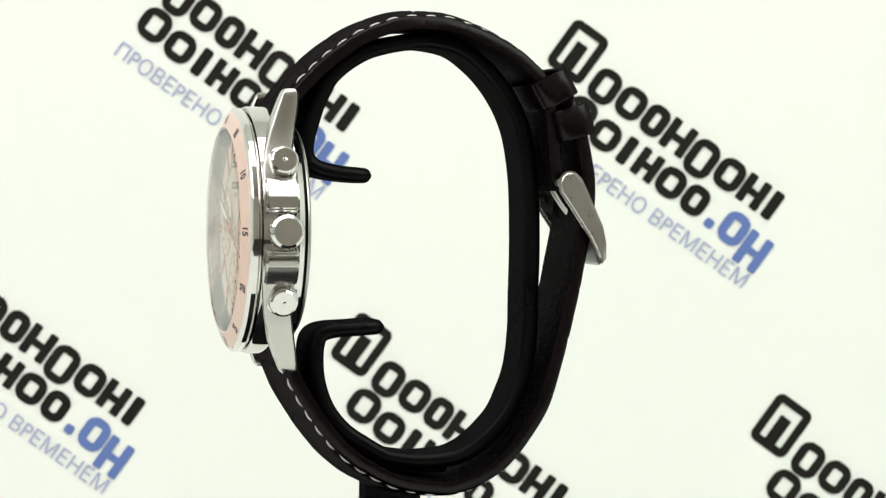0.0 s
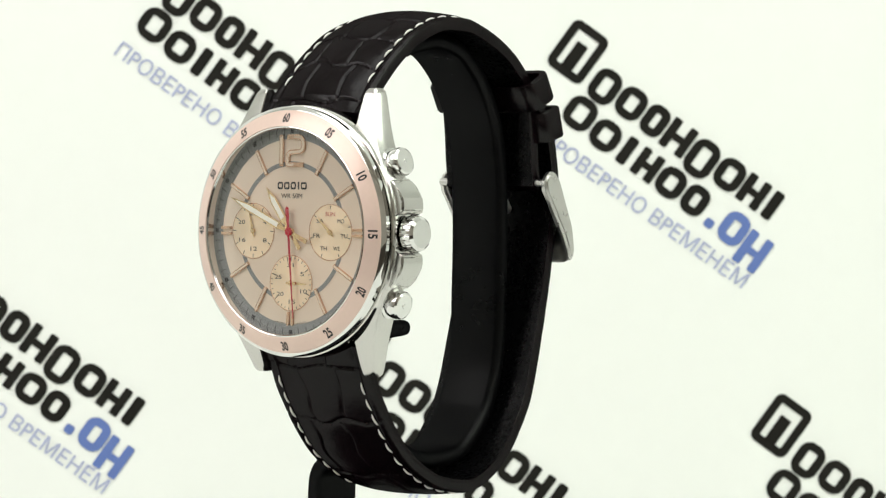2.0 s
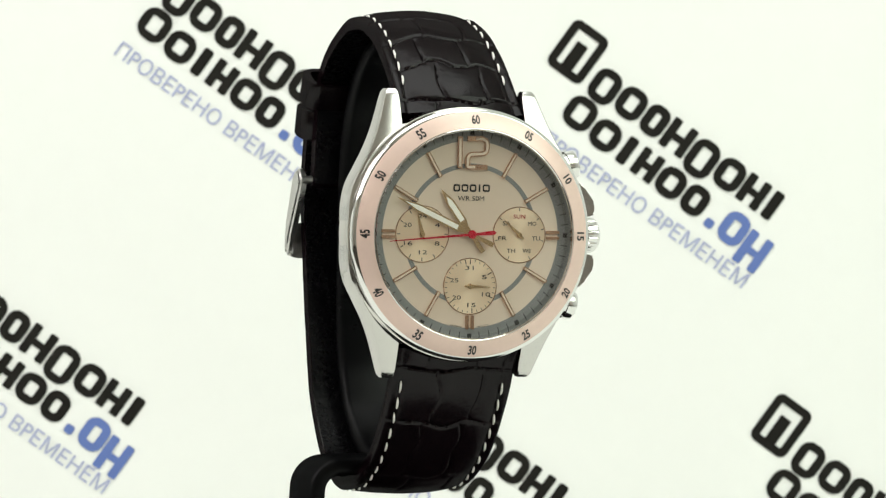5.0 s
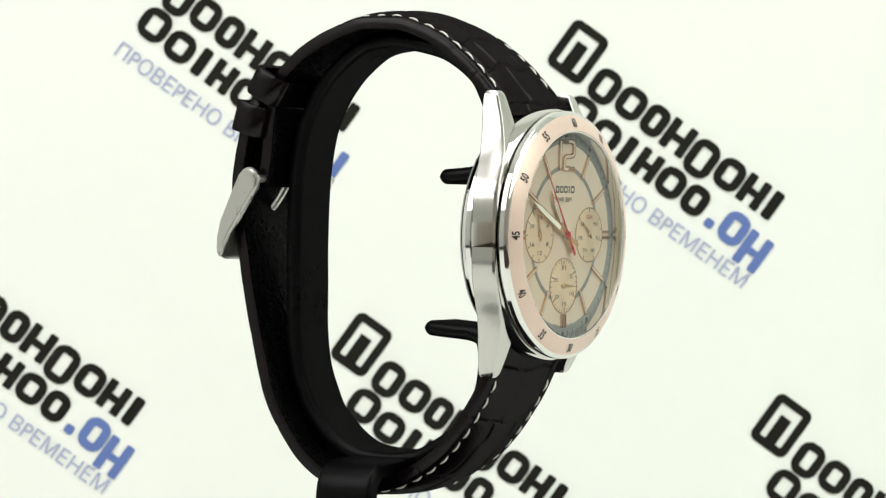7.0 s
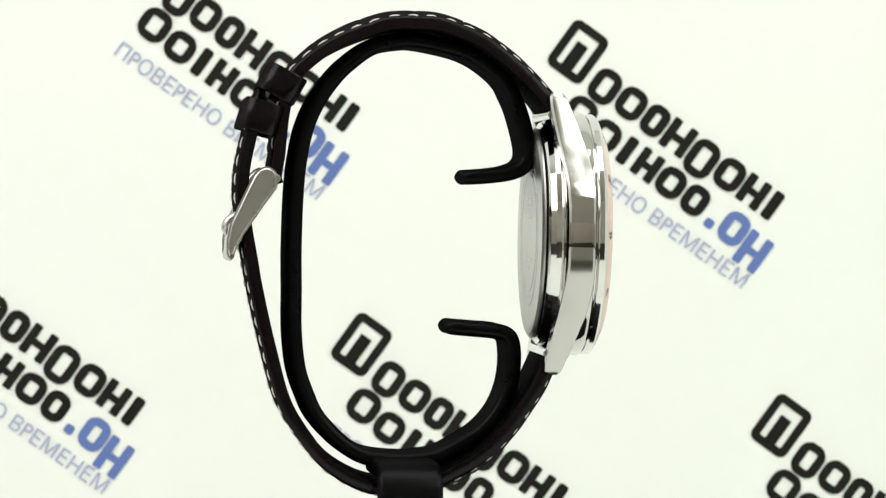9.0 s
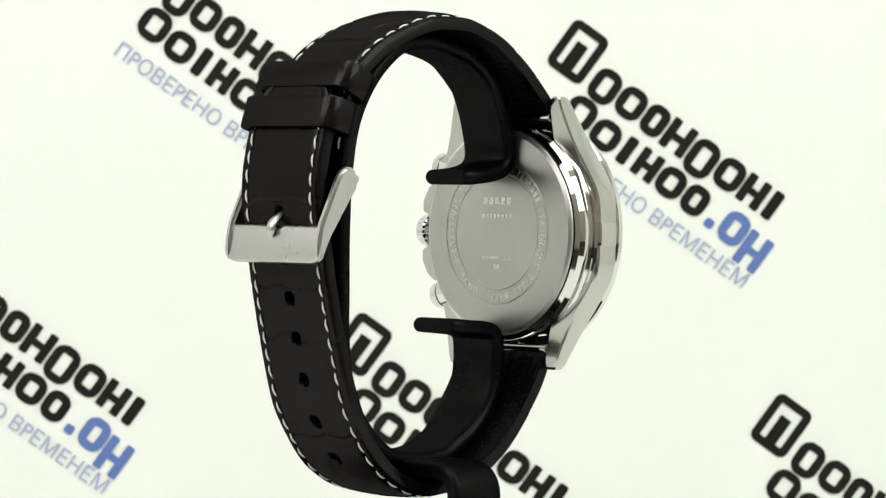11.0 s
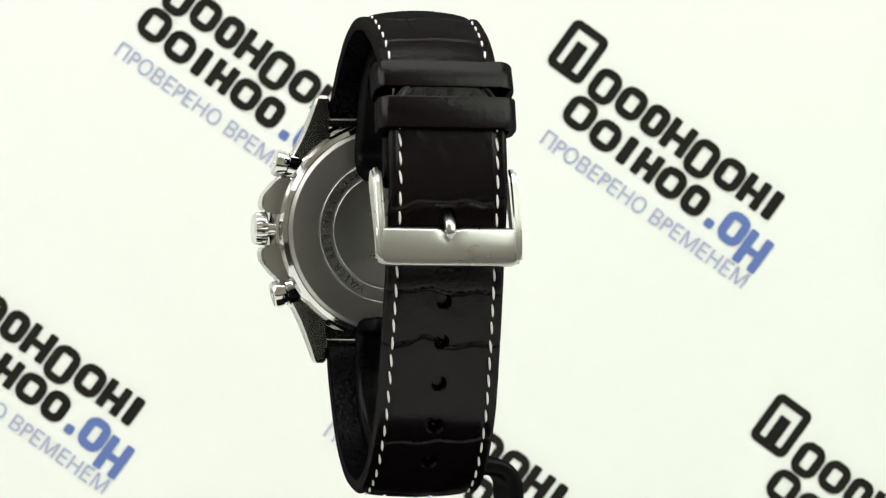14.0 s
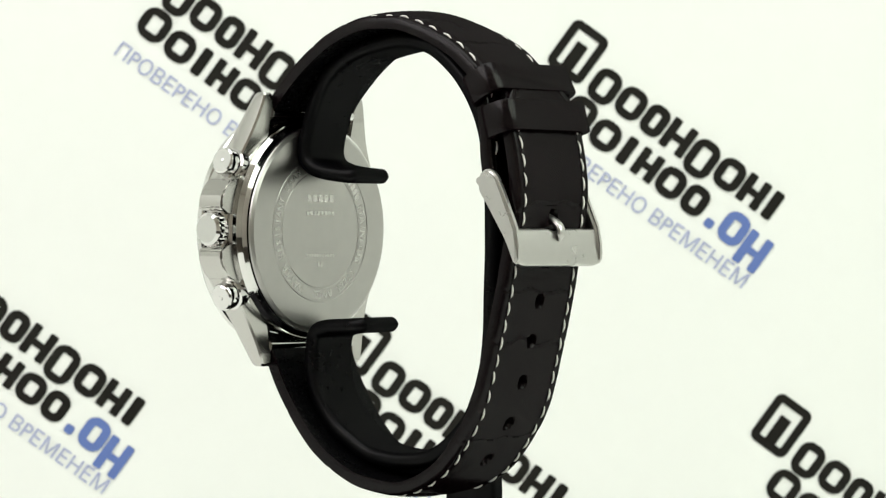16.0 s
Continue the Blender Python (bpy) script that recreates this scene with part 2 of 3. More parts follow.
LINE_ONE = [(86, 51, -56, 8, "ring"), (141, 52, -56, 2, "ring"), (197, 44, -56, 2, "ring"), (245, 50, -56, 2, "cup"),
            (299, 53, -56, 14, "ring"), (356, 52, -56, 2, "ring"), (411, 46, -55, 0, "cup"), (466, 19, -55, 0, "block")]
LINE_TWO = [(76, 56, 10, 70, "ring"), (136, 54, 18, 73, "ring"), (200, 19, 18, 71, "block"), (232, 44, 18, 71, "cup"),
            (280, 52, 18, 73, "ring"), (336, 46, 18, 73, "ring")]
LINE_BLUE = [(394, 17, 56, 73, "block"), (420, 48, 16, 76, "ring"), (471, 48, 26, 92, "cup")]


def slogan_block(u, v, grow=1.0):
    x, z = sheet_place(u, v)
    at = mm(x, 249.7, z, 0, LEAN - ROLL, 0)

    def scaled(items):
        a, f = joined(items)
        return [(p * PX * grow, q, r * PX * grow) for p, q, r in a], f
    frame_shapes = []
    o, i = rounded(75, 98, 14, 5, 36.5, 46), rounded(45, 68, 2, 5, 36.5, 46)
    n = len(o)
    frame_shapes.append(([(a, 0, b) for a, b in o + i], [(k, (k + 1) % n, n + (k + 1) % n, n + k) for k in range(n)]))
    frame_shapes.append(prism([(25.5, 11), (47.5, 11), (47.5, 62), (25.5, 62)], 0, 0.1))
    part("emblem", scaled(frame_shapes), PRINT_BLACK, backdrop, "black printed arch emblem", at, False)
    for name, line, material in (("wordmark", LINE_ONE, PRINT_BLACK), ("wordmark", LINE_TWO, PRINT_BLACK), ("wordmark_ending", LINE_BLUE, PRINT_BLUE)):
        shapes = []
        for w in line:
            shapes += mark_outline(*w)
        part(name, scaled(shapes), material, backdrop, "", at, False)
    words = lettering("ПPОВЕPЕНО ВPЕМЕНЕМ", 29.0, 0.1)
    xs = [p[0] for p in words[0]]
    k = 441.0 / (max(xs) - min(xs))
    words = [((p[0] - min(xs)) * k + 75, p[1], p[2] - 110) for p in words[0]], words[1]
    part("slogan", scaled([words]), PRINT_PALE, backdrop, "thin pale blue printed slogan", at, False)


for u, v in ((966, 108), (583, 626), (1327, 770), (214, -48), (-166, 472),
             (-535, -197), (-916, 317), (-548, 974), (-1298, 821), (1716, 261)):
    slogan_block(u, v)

# ---------------------------------------------------------------- the display stand
AX_Z = EYE_Z * 1000 - 5.9          # height of the watch's middle over the table


def side_line(points):
    """(along, up) of the side outline, in tenths, to (y, z) about the stand's axis."""
    return [(-(a - 725.5 - 0.0137 * (411 - b)) / 10.24, (411 - b + 0.0137 * (a - 725.5)) / 10.24) for a, b in points]


def band(points, width, thick, step=0.3):
    """A flat strip with rounded edges along a (y, z) line."""
    line, length = spline(side_line(points), step)
    sections = []
    for i, p in enumerate(line):
        a, b = line[max(0, i - 1)], line[min(len(line) - 1, i + 1)]
        t = (b - a).normalized()
        nrm = Vector((-t.y, t.x))
        s = length * i / (len(line) - 1)
        end = min(s, length - s)
        slim = 0.92 + 0.08 * min(1.0, max(0.0, (end - 6.0) / 7.0))
        f = slim * (math.sqrt(max(0.03, 1 - (1 - end / 1.3) ** 2)) if end < 1.3 else 1.0)
        g = math.sqrt(max(0.05, 1 - (1 - end / 3.5) ** 2)) if end < 3.5 else 1.0
        ring = []
        for x, h in rounded(width * (0.75 + 0.25 * g), thick * f, thick * f * 0.45, 5):
            ring.append((x, p.x + nrm.x * h, p.y + nrm.y * h))
        sections.append(ring)
    return loft(sections)


stand = tagged(new("watch_stand"), "glossy black plastic C-shaped watch display stand", "watch stand")
stand.location = (0, 0, 0)
HUB = mm(0, 0, AX_Z)
C_LINE = [(812, 313), (840, 312), (870, 309.5), (898, 305), (920, 296), (932, 278), (931, 250), (918, 200), (906, 170), (888, 138), (850, 106), (808, 86), (740, 71),
          (704, 70), (653, 81), (607, 113), (576, 146), (551, 184), (533, 226), (522, 276), (515, 335), (511, 432), (511, 513), (511, 587), (518, 652), (534, 701),
          (552, 738), (588, 778), (621, 802), (653, 813), (706, 818), (748, 815), (776, 809), (812, 790), (849, 766), (881, 729), (899, 686), (905, 644), (903, 610),
          (894, 595), (873, 588), (836, 584.5), (782, 579.5)]
part("cradle", band(C_LINE, 11.4, 2.9), PLASTIC, stand, "", HUB)


def post():
    """A flat strip that leaves the cradle sideways and bends down to the table."""
    pts = [(0, -40.7), (-6, -40.7), (-12, -40.7), (-15.2, -41.0), (-17.3, -42.7), (-18.0, -45.7), (-18.0, -55.0), (-18.0, -70), (-18.0, -AX_Z + 6), (-17, -AX_Z + 2.6),
           (-14, -AX_Z + 1.6), (-6, -AX_Z + 1.6), (10, -AX_Z + 1.6), (18, -AX_Z + 1.6)]
    line, length = spline(pts, 0.8)
    sections = []
    for i, p in enumerate(line):
        a, b = line[max(0, i - 1)], line[min(len(line) - 1, i + 1)]
        t = (b - a).normalized()
        nrm = Vector((-t.y, t.x))
        sections.append([(p.x + nrm.x * h, 1.7 + w, p.y + nrm.y * h) for w, h in rounded(11.2, 3.1, 1.1, 4)])
    return loft(sections)


part("post", post(), PLASTIC, stand, "", HUB)


def unseen_dark_plate():
    """Low round plate under the stand, unseen, added to darken the strap's reflections."""
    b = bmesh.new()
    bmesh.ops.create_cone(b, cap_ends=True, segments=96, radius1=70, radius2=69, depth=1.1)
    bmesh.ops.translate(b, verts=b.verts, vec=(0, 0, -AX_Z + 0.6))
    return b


part("unseen_dark_plate", unseen_dark_plate(), PLASTIC, stand, "", HUB, False)

# ---------------------------------------------------------------- the wristwatch
watch = tagged(new("wristwatch"), "steel chronograph wristwatch, rose bezel, dark brown crocodile strap", "wristwatch")
OFF_Y = -32.5
SEAT = mm(-1.66, OFF_Y, AX_Z, 0.34, 0, -2.4)      # the dial's middle, facing -y


def case_lathe(profile, name, material, label=""):
    return part(name, lathe(profile), material, watch, label, SEAT, True, 25)


case = case_lathe([(16, 2.6), (20.7, 2.55), (21.2, 2.75), (21.4, 3.2), (21.4, 6.7), (21.1, 7.3), (20.6, 7.6), (16, 7.6)], "case", BRUSHED, "satin steel middle case")
case_lathe([(17.3, 1.2), (17.3, -0.45), (17.6, -0.62), (20.45, 0.57), (20.9, 0.85), (21.1, 1.15), (21.1, 1.95), (20.85, 2.3), (20.4, 2.35), (20.4, 2.6), (17.3, 2.6)], "bezel", STEEL, "polished steel bezel")
case_lathe([(17.72, -0.50), (17.78, -0.66), (20.3, 0.44), (20.5, 0.62)], "bezel_ring", ROSE, "rose-coloured bezel ring")
case_lathe([(15, 7.5), (20.3, 7.6), (20.4, 8.0), (19.9, 8.3), (19.9, 9.2), (19.4, 10.1), (18.6, 10.5), (15, 10.5)], "back_ring", STEEL)
# groove behind the case back, its shade put in as a near-black ring
case_lathe([(18.2, 10.4), (18.2, 10.9), (17.5, 10.9), (17.5, 10.4)], "back_groove", DARK_GAP)

# lugs: slices up the lug, each with inner and outer edge, front and back
LUG = [(2.0, 12.5, 21.3, 2.6, 7.3), (5.0, 12.0, 21.2, 2.6, 7.3), (8.0, 11.2, 20.5, 2.7, 7.5), (11.0, 11.0, 18.9, 3.0, 7.9), (14.0, 11.0, 17.2, 3.6, 8.4),
       (17.0, 11.0, 15.8, 4.6, 9.0), (20.0, 11.0, 14.7, 5.7, 9.6), (22.5, 11.0, 13.9, 6.7, 10.0), (23.7, 11.15, 13.5, 7.2, 10.0), (24.2, 11.4, 13.1, 7.7, 9.7)]


def lug(sx, sz):
    sections = []
    fine, _ = spline([Vector((*q[:3],)) for q in LUG], 0.7)
    for q in fine:
        z = q.x
        yf = np.interp(z, [l[0] for l in LUG], [l[3] for l in LUG])
        yb = np.interp(z, [l[0] for l in LUG], [l[4] for l in LUG])
        a, b = q.y, q.z
        c = 0.35
        d = min(0.55, (b - a) * 0.25)
        ring = [(a, yf + c * 0.4), (a + c * 0.4, yf), (b - d, yf), (b - d * 0.45, yf + d * 0.25), (b, yf + d), (b, yb - c), (b - c, yb), (a + c, yb), (a, yb - c)]
        sections.append([(sx * x, y, sz * z) for x, y in ring])
    return loft(sections)


for sx in (-1, 1):
    for sz in (1, -1):
        part("lug", lug(sx, sz), LUG_STEEL, watch, "", SEAT, True, 30)

# spring bars
for sz in (1, -1):
    rod = disc(0.9, -11, 11, 20, 0.05)
    bar = [(v[1], v[0], v[2]) for v in rod[0]], rod[1]
    part("spring_bar", shift(bar, 0, 9.2, sz * 20.6), STEEL, watch, "", SEAT)


def turned_x(profile, n=48):
    """Turns (radius, x) points about the x axis."""
    v, f = lathe(profile, n)
    return [(y, z, x) for x, y, z in v], f


# crown and pushers on the 3 o'clock side
def crown():
    n, verts, faces = 120, [], []
    prof = [(0.01, 24.4), (2.35, 24.4), (2.85, 23.95), (3.05, 23.4), (3.05, 22.1), (2.8, 21.8), (1.6, 21.8), (1.6, 20.0)]
    for i in range(n):
        a = 2 * math.pi * i / n
        notch = 0.13 if (i % 6) in (4, 5) else 0.0
        for k, (r, x) in enumerate(prof):
            q = r - (notch if k in (3, 4) else 0)
            verts.append((x, q * math.sin(a) + 6.3, q * math.cos(a)))
    m = len(prof)
    for i in range(n):
        j = (i + 1) % n
        faces += [(i * m + k, i * m + k + 1, j * m + k + 1, j * m + k) for k in range(m - 1)]
    return verts, faces


part("crown", crown(), STEEL, watch, "fluted polished steel crown", SEAT, True, 25)
for sz in (1, -1):
    tilt = sz * 14
    p = part("pusher", shift(turned_x([(0.01, 2.9), (2.0, 2.9), (2.3, 2.7), (2.45, 2.35), (2.45, 1.2), (2.2, 1.1), (2.2, 0.2), (1.3, 0.1), (1.3, -2.0), (0.01, -2.0)])), STEEL, watch,
             "round polished steel push button", SEAT @ mm(17.8, 6.4, sz * 11.4, 0, -tilt, 0), True, 25)
    part("pusher_collar", turned_x([(2.3, -1.6), (2.75, -1.5), (2.8, 0.4), (2.35, 0.6)]), STEEL, p)
    part("pusher_pip", turned_x([(0.01, 3.05), (0.35, 3.0), (0.45, 2.85), (0.01, 2.8)], 16), STEEL, p)
    guard = [(18.0, 2.2), (20.9, 3.1), (22.7, 3.3), (23.0, 3.7), (23.0, 5.4), (22.6, 6.3), (21.2, 7.9), (20.3, 9.0), (17.5, 9.5)]
    b = bmesh.new()
    vs = prism([(x, sz * z) for x, z in guard], 3.0, 8.6)
    bv = [b.verts.new(v) for v in vs[0]]
    for f in vs[1]:
        b.faces.new([bv[i] for i in f])
    bmesh.ops.bevel(b, geom=b.edges[:], offset=0.35, segments=2, affect="EDGES")
    part("crown_guard", b, LUG_STEEL, watch, "", SEAT, True, 30)

# dial
DIAL_Y = 1.5
dial = part("dial", disc(17.4, DIAL_Y, DIAL_Y + 0.5, 128, 0.02), DIAL, watch, "champagne sunray dial", SEAT, False)
part("flange", lathe([(16.95, DIAL_Y), (17.28, -0.40)], 128, False), STEEL, watch, "", SEAT)


def ring_flat(r0, r1, y, thick=0.03, n=128):
    return lathe([(r0, y), (r1, y), (r1, y + thick), (r0, y + thick)], n)


part("minute_track", ring_flat(15.6, 17.3, DIAL_Y - 0.06, 0.05), GREY, dial, "grey minute track", None, False)
part("grey_ring", ring_flat(11.1, 11.85, DIAL_Y - 0.05, 0.04), GREY, dial, "", None, False)


def bar_at(angle, r0, r1, w, y0, y1, off=0.0):
    """A bar along the radius at an angle clockwise from 12."""
    a = radians(angle)
    s, c = math.sin(a), math.cos(a)
    pts = [(off - w / 2, r0), (off + w / 2, r0), (off + w / 2, r1), (off - w / 2, r1)]
    return prism([(x * c + z * s, -x * s + z * c) for x, z in pts], y0, y1)


for k in range(60):
    if k % 5 == 0:
        part("minute_block", bar_at(k * 6, 16.55, 17.2, 0.75, DIAL_Y - 0.12, DIAL_Y), INK, dial, "", None, False)
    else:
        part("minute_line", bar_at(k * 6, 16.3, 17.1, 0.13, DIAL_Y - 0.09, DIAL_Y), INK, dial, "", None, False)
for h in (1, 2, 4, 5, 7, 8, 10, 11):
    m = part("hour_marker", bar_at(h * 30, 11.0, 15.7, 0.62, DIAL_Y - 0.35, DIAL_Y), ROSE_GOLD, dial, "", None, False)
    part("inlay", bar_at(h * 30, 11.2, 15.5, 0.28, DIAL_Y - 0.38, DIAL_Y - 0.3), DIAL, m, "", None, False)
for h in (3, 6, 9):
    for o in (-0.48, 0.48):
        part("hour_marker", bar_at(h * 30, 13.5, 15.8, 0.5, DIAL_Y - 0.35, DIAL_Y, o), ROSE_GOLD, dial, "", None, False)


def tube_flat(points, w, y0, y1, step=0.15):
    """A flat ribbon along an (x, z) line."""
    line, _ = spline(points, step)
    out = []
    for i, p in enumerate(line):
        t = (line[min(i + 1, len(line) - 1)] - line[max(0, i - 1)]).normalized()
        n = Vector((-t.y, t.x)) * w / 2
        out.append([(p.x + n.x, y0, p.y + n.y), (p.x - n.x, y0, p.y - n.y), (p.x - n.x, y1, p.y - n.y), (p.x + n.x, y1, p.y + n.y)])
    return loft(out)


# the applied 12, drawn in outline
TWO = [(-0.9, 15.9), (0.6, 15.95), (1.9, 15.9), (2.55, 15.4), (2.6, 14.5), (2.5, 13.9), (1.9, 13.5), (0.6, 13.4), (-0.3, 13.3), (-0.75, 12.8), (-0.8, 12.0), (-0.75, 11.3), (0.5, 11.25), (2.7, 11.25)]
twelve = part("numeral_twelve", joined([tube_flat(TWO, 0.85, DIAL_Y - 0.35, DIAL_Y), prism([(-2.6, 11.0), (-1.75, 11.0), (-1.75, 16.3), (-2.6, 16.3)], DIAL_Y - 0.35, DIAL_Y)]),
              ROSE_GOLD, dial, "rose gold applied numeral 12", None, False)
part("inlay", joined([tube_flat(TWO[1:-1], 0.42, DIAL_Y - 0.38, DIAL_Y - 0.3), prism([(-2.38, 11.3), (-1.97, 11.3), (-1.97, 16.0), (-2.38, 16.0)], DIAL_Y - 0.38, DIAL_Y - 0.3)]), DIAL, twelve, "", None, False)

# wordmark as plain blocks, water resistance, origin
ringed = []
for i, wdt in enumerate((1.2, 1.2, 1.2, 0.4, 1.3)):
    cx = (-2.95, -1.5, -0.05, 1.1, 2.3)[i] + 0.35
    if wdt < 1:
        ringed.append(prism(rounded(wdt * 0.7, 1.25, 0.05, 2, cx, 7.75), DIAL_Y - 0.05, DIAL_Y))
    else:
        o, q = rounded(wdt, 1.25, 0.35, 4, cx, 7.75), rounded(wdt - 0.55, 0.65, 0.12, 4, cx, 7.75)
        n = len(o)
        ringed.append(([(a, DIAL_Y - 0.05, b) for a, b in o + q], [(k, (k + 1) % n, n + (k + 1) % n, n + k) for k in range(n)]))
part("wordmark", joined(ringed), INK, dial, "black printed wordmark", None, False)


def print_on(name, text, height, x, z, material, degrees=0.0, y=None, parent=None, width=None, weight=0.0, at=None):
    data = lettering(text, height, 0.03, weight)
    k = 1.0
    if width:
        xs = [v[0] for v in data[0]]
        k = width / (max(xs) - min(xs))
    return part(name, turned(data, degrees, x, z, DIAL_Y - 0.05 if y is None else y, k), material, parent or dial, "", at, False)


print_on("resistance_print", "WR 50M", 0.85, 0, 6.05, INK, width=4.7)
print_on("origin_print", "JAPAN", 0.36, -2.4, -15.3, INK, -9, width=2.1)
print_on("origin_print", "MOV'T", 0.36, 2.4, -15.3, INK, 9, width=2.1)


# sub-dials
def sub_dial(cx, cz, words, ticks, colour_first, hand_angle):
    s = part("sub_dial", shift(disc(4.65, DIAL_Y - 0.08, DIAL_Y + 0.1, 64, 0.02), cx, 0, cz), SUBDIAL, dial, "golden sub-dial", None, False)
    part("sub_dial_rim", shift(ring_flat(4.6, 4.75, DIAL_Y - 0.11, 0.1, 64), cx, 0, cz), ROSE_GOLD, s, "", None, False)
    items = []
    for a, r0, r1, w in ticks:
        items.append(shift(bar_at(a, r0, r1, w, DIAL_Y - 0.12, DIAL_Y - 0.06), cx, 0, cz))
    part("sub_dial_ticks", joined(items), INK, s, "", None, False)
    for i, (text, a, r) in enumerate(words):
        x, z = cx + r * math.sin(radians(a)), cz + r * math.cos(radians(a))
        print_on("sub_dial_print", text, 0.72, x, z, RED_INK if (colour_first and i == 0) else INK, 0, DIAL_Y - 0.13, s, 0.62 * len(text) + 0.25)
    hand = prism([(-0.12, -1.0), (0.12, -1.0), (0.28, 0), (0.3, 0.4), (0.05, 3.6), (-0.05, 3.6), (-0.3, 0.4), (-0.28, 0)], DIAL_Y - 0.32, DIAL_Y - 0.24)
    part("sub_dial_hand", shift(turned(hand, -hand_angle), cx, 0, cz), GOLD, s, "thin golden hand", None, False)
    part("sub_dial_hub", shift(disc(0.45, DIAL_Y - 0.4, DIAL_Y - 0.1, 24, 0.08), cx, 0, cz), GOLD, s)


T24 = [(a, 3.9 if a % 30 == 0 else 4.1, 4.5, 0.12) for a in range(0, 360, 30)]
sub_dial(-8.6, 0, [("24", 0, 3.0), ("4", 60, 3.05), ("8", 120, 3.05), ("12", 180, 3.0), ("16", 240, 3.05), ("20", 300, 3.05)], T24, False, -14)
T7 = [(a, 4.0, 4.5, 0.12) for a in (0, 51, 77, 103, 154, 206, 257, 309)]
sub_dial(8.65, 0, [("SUN", 0, 3.1), ("MO", 50, 3.0), ("TU", 100, 3.1), ("WE", 152, 3.0), ("TH", 208, 3.0), ("FR", 260, 3.1), ("SA", 310, 3.0)], T7, True, -48)
T31 = [(k * 360 / 31, 3.7 if k % 5 == 0 else 4.1, 4.5, 0.14 if k % 5 == 0 else 0.09) for k in range(31)]
sub_dial(0, -8.65, [("31", 0, 3.1), ("5", 58, 3.0), ("10", 116, 3.0), ("15", 177, 3.1), ("20", 232, 3.0), ("25", 290, 3.0)], T31, False, 92)

# bezel numerals
for k in range(12):
    text = "60" if k == 0 else "%02d" % (k * 5)
    a = k * 30
    flip = 180 if 100 < a < 260 else 0
    v, f = lettering(text, 1.5, 0.03, 0.03)
    wide = max(p[0] for p in v) - min(p[0] for p in v)
    v, f = turned((v, f), -a + flip, 19.2 * math.sin(radians(a)), 19.2 * math.cos(radians(a)), 0.0, 1.45 / wide)
    # laid on the bezel's slope
    v = [(x, y - 0.67 + (math.hypot(x, z) - 17.78) * 0.4365 - 0.03, z) for x, y, z in v]
    part("bezel_number", (v, f), INK, watch, "", SEAT, False)


# hands
def hand_mesh(length, wide, y, tail):
    edge = prism([(-0.42, -tail), (0.42, -tail), (0.3, -0.6), (0.34, 1.6), (wide, 2.6), (wide * 0.95, length * 0.72), (0.0, length), (-wide * 0.95, length * 0.72), (-wide, 2.6), (-0.34, 1.6), (-0.3, -0.6)], y, y + 0.14)
    fill = prism([(wide * 0.6, 2.8), (wide * 0.62, length * 0.71), (0.0, length - 1.4), (-wide * 0.62, length * 0.71), (-wide * 0.6, 2.8)], y - 0.04, y + 0.1)
    return edge, fill


HANDS_Y = 0.55
edge, fill = hand_mesh(9.2, 0.72, HANDS_Y + 0.45, 3.6)
hour_hand = part("hour_hand", edge, GOLD, watch, "golden hour hand with white fill", SEAT @ mm(0, 0, 0, 0, -36, 0), False)
part("lume", fill, LUME, hour_hand, "", None, False)
edge, fill = hand_mesh(14.6, 0.66, HANDS_Y + 0.22, 4.2)
minute_hand = part("minute_hand", edge, GOLD, watch, "golden minute hand with white fill", SEAT, False)
part("lume", fill, LUME, minute_hand, "", None, False)
needle = joined([prism([(-0.24, -1.2), (0.24, -1.2), (0.22, 1.0), (0.07, 14.6), (-0.07, 14.6), (-0.22, 1.0)], HANDS_Y, HANDS_Y + 0.1),
                 prism([(-0.2, -1.0), (-0.36, -3.0), (-0.36, -3.9), (0, -4.3), (0.36, -3.9), (0.36, -3.0), (0.2, -1.0)], HANDS_Y, HANDS_Y + 0.1),
                 disc(0.72, HANDS_Y - 0.1, HANDS_Y + 0.2, 32, 0.1)])
second_hand = part("second_hand", needle, RED, watch, "thin red second hand", SEAT, False)
part("hand_hub", disc(0.6, HANDS_Y + 0.2, DIAL_Y, 24, 0.05), GOLD, watch, "", SEAT)

pane_outline = [(0.01, -0.82), (8.5, -0.81), (15.0, -0.78), (17.0, -0.74), (17.35, -0.66), (17.6, -0.45)]
pane = lathe(pane_outline, 128, False)
glass = part("crystal", pane, GLASS, watch, "clear flat mineral glass", SEAT, True, 20)
glass.visible_shadow = False

# case back
BACK_Y = 11.6
back = part("case_back", lathe([(0.01, BACK_Y), (10.3, BACK_Y), (10.4, BACK_Y - 0.08), (10.6, BACK_Y - 0.08), (10.7, BACK_Y), (12.8, BACK_Y), (12.9, BACK_Y - 0.08), (13.05, BACK_Y - 0.08), (13.15, BACK_Y), (17.8, BACK_Y - 0.10), (18.4, BACK_Y - 0.45), (18.5, 10.85), (0.01, 10.85)], 128),
            BACK_STEEL, watch, "brushed steel screw case back, engraved", SEAT, True, 25)


def engrave(text, a0, a1, r):
    """Characters round the case back, clockwise seen from behind, tops outwards."""
    out = []
    for i, ch in enumerate(text):
        if ch == " ":
            continue
        a = a0 + (a1 - a0) * (i + 0.5) / len(text)
        d = lettering(ch, 1.35, 0.1, 0.008) if ch != "_" else prism(rounded(0.8, 1.3, 0.1, 2), 0, 0.1)
        v, f = turned(d, -a, r * math.sin(radians(a)), r * math.cos(radians(a)))
        out.append(([(-x, BACK_Y + 0.04 - y, z) for x, y, z in v], f))
    return joined(out)


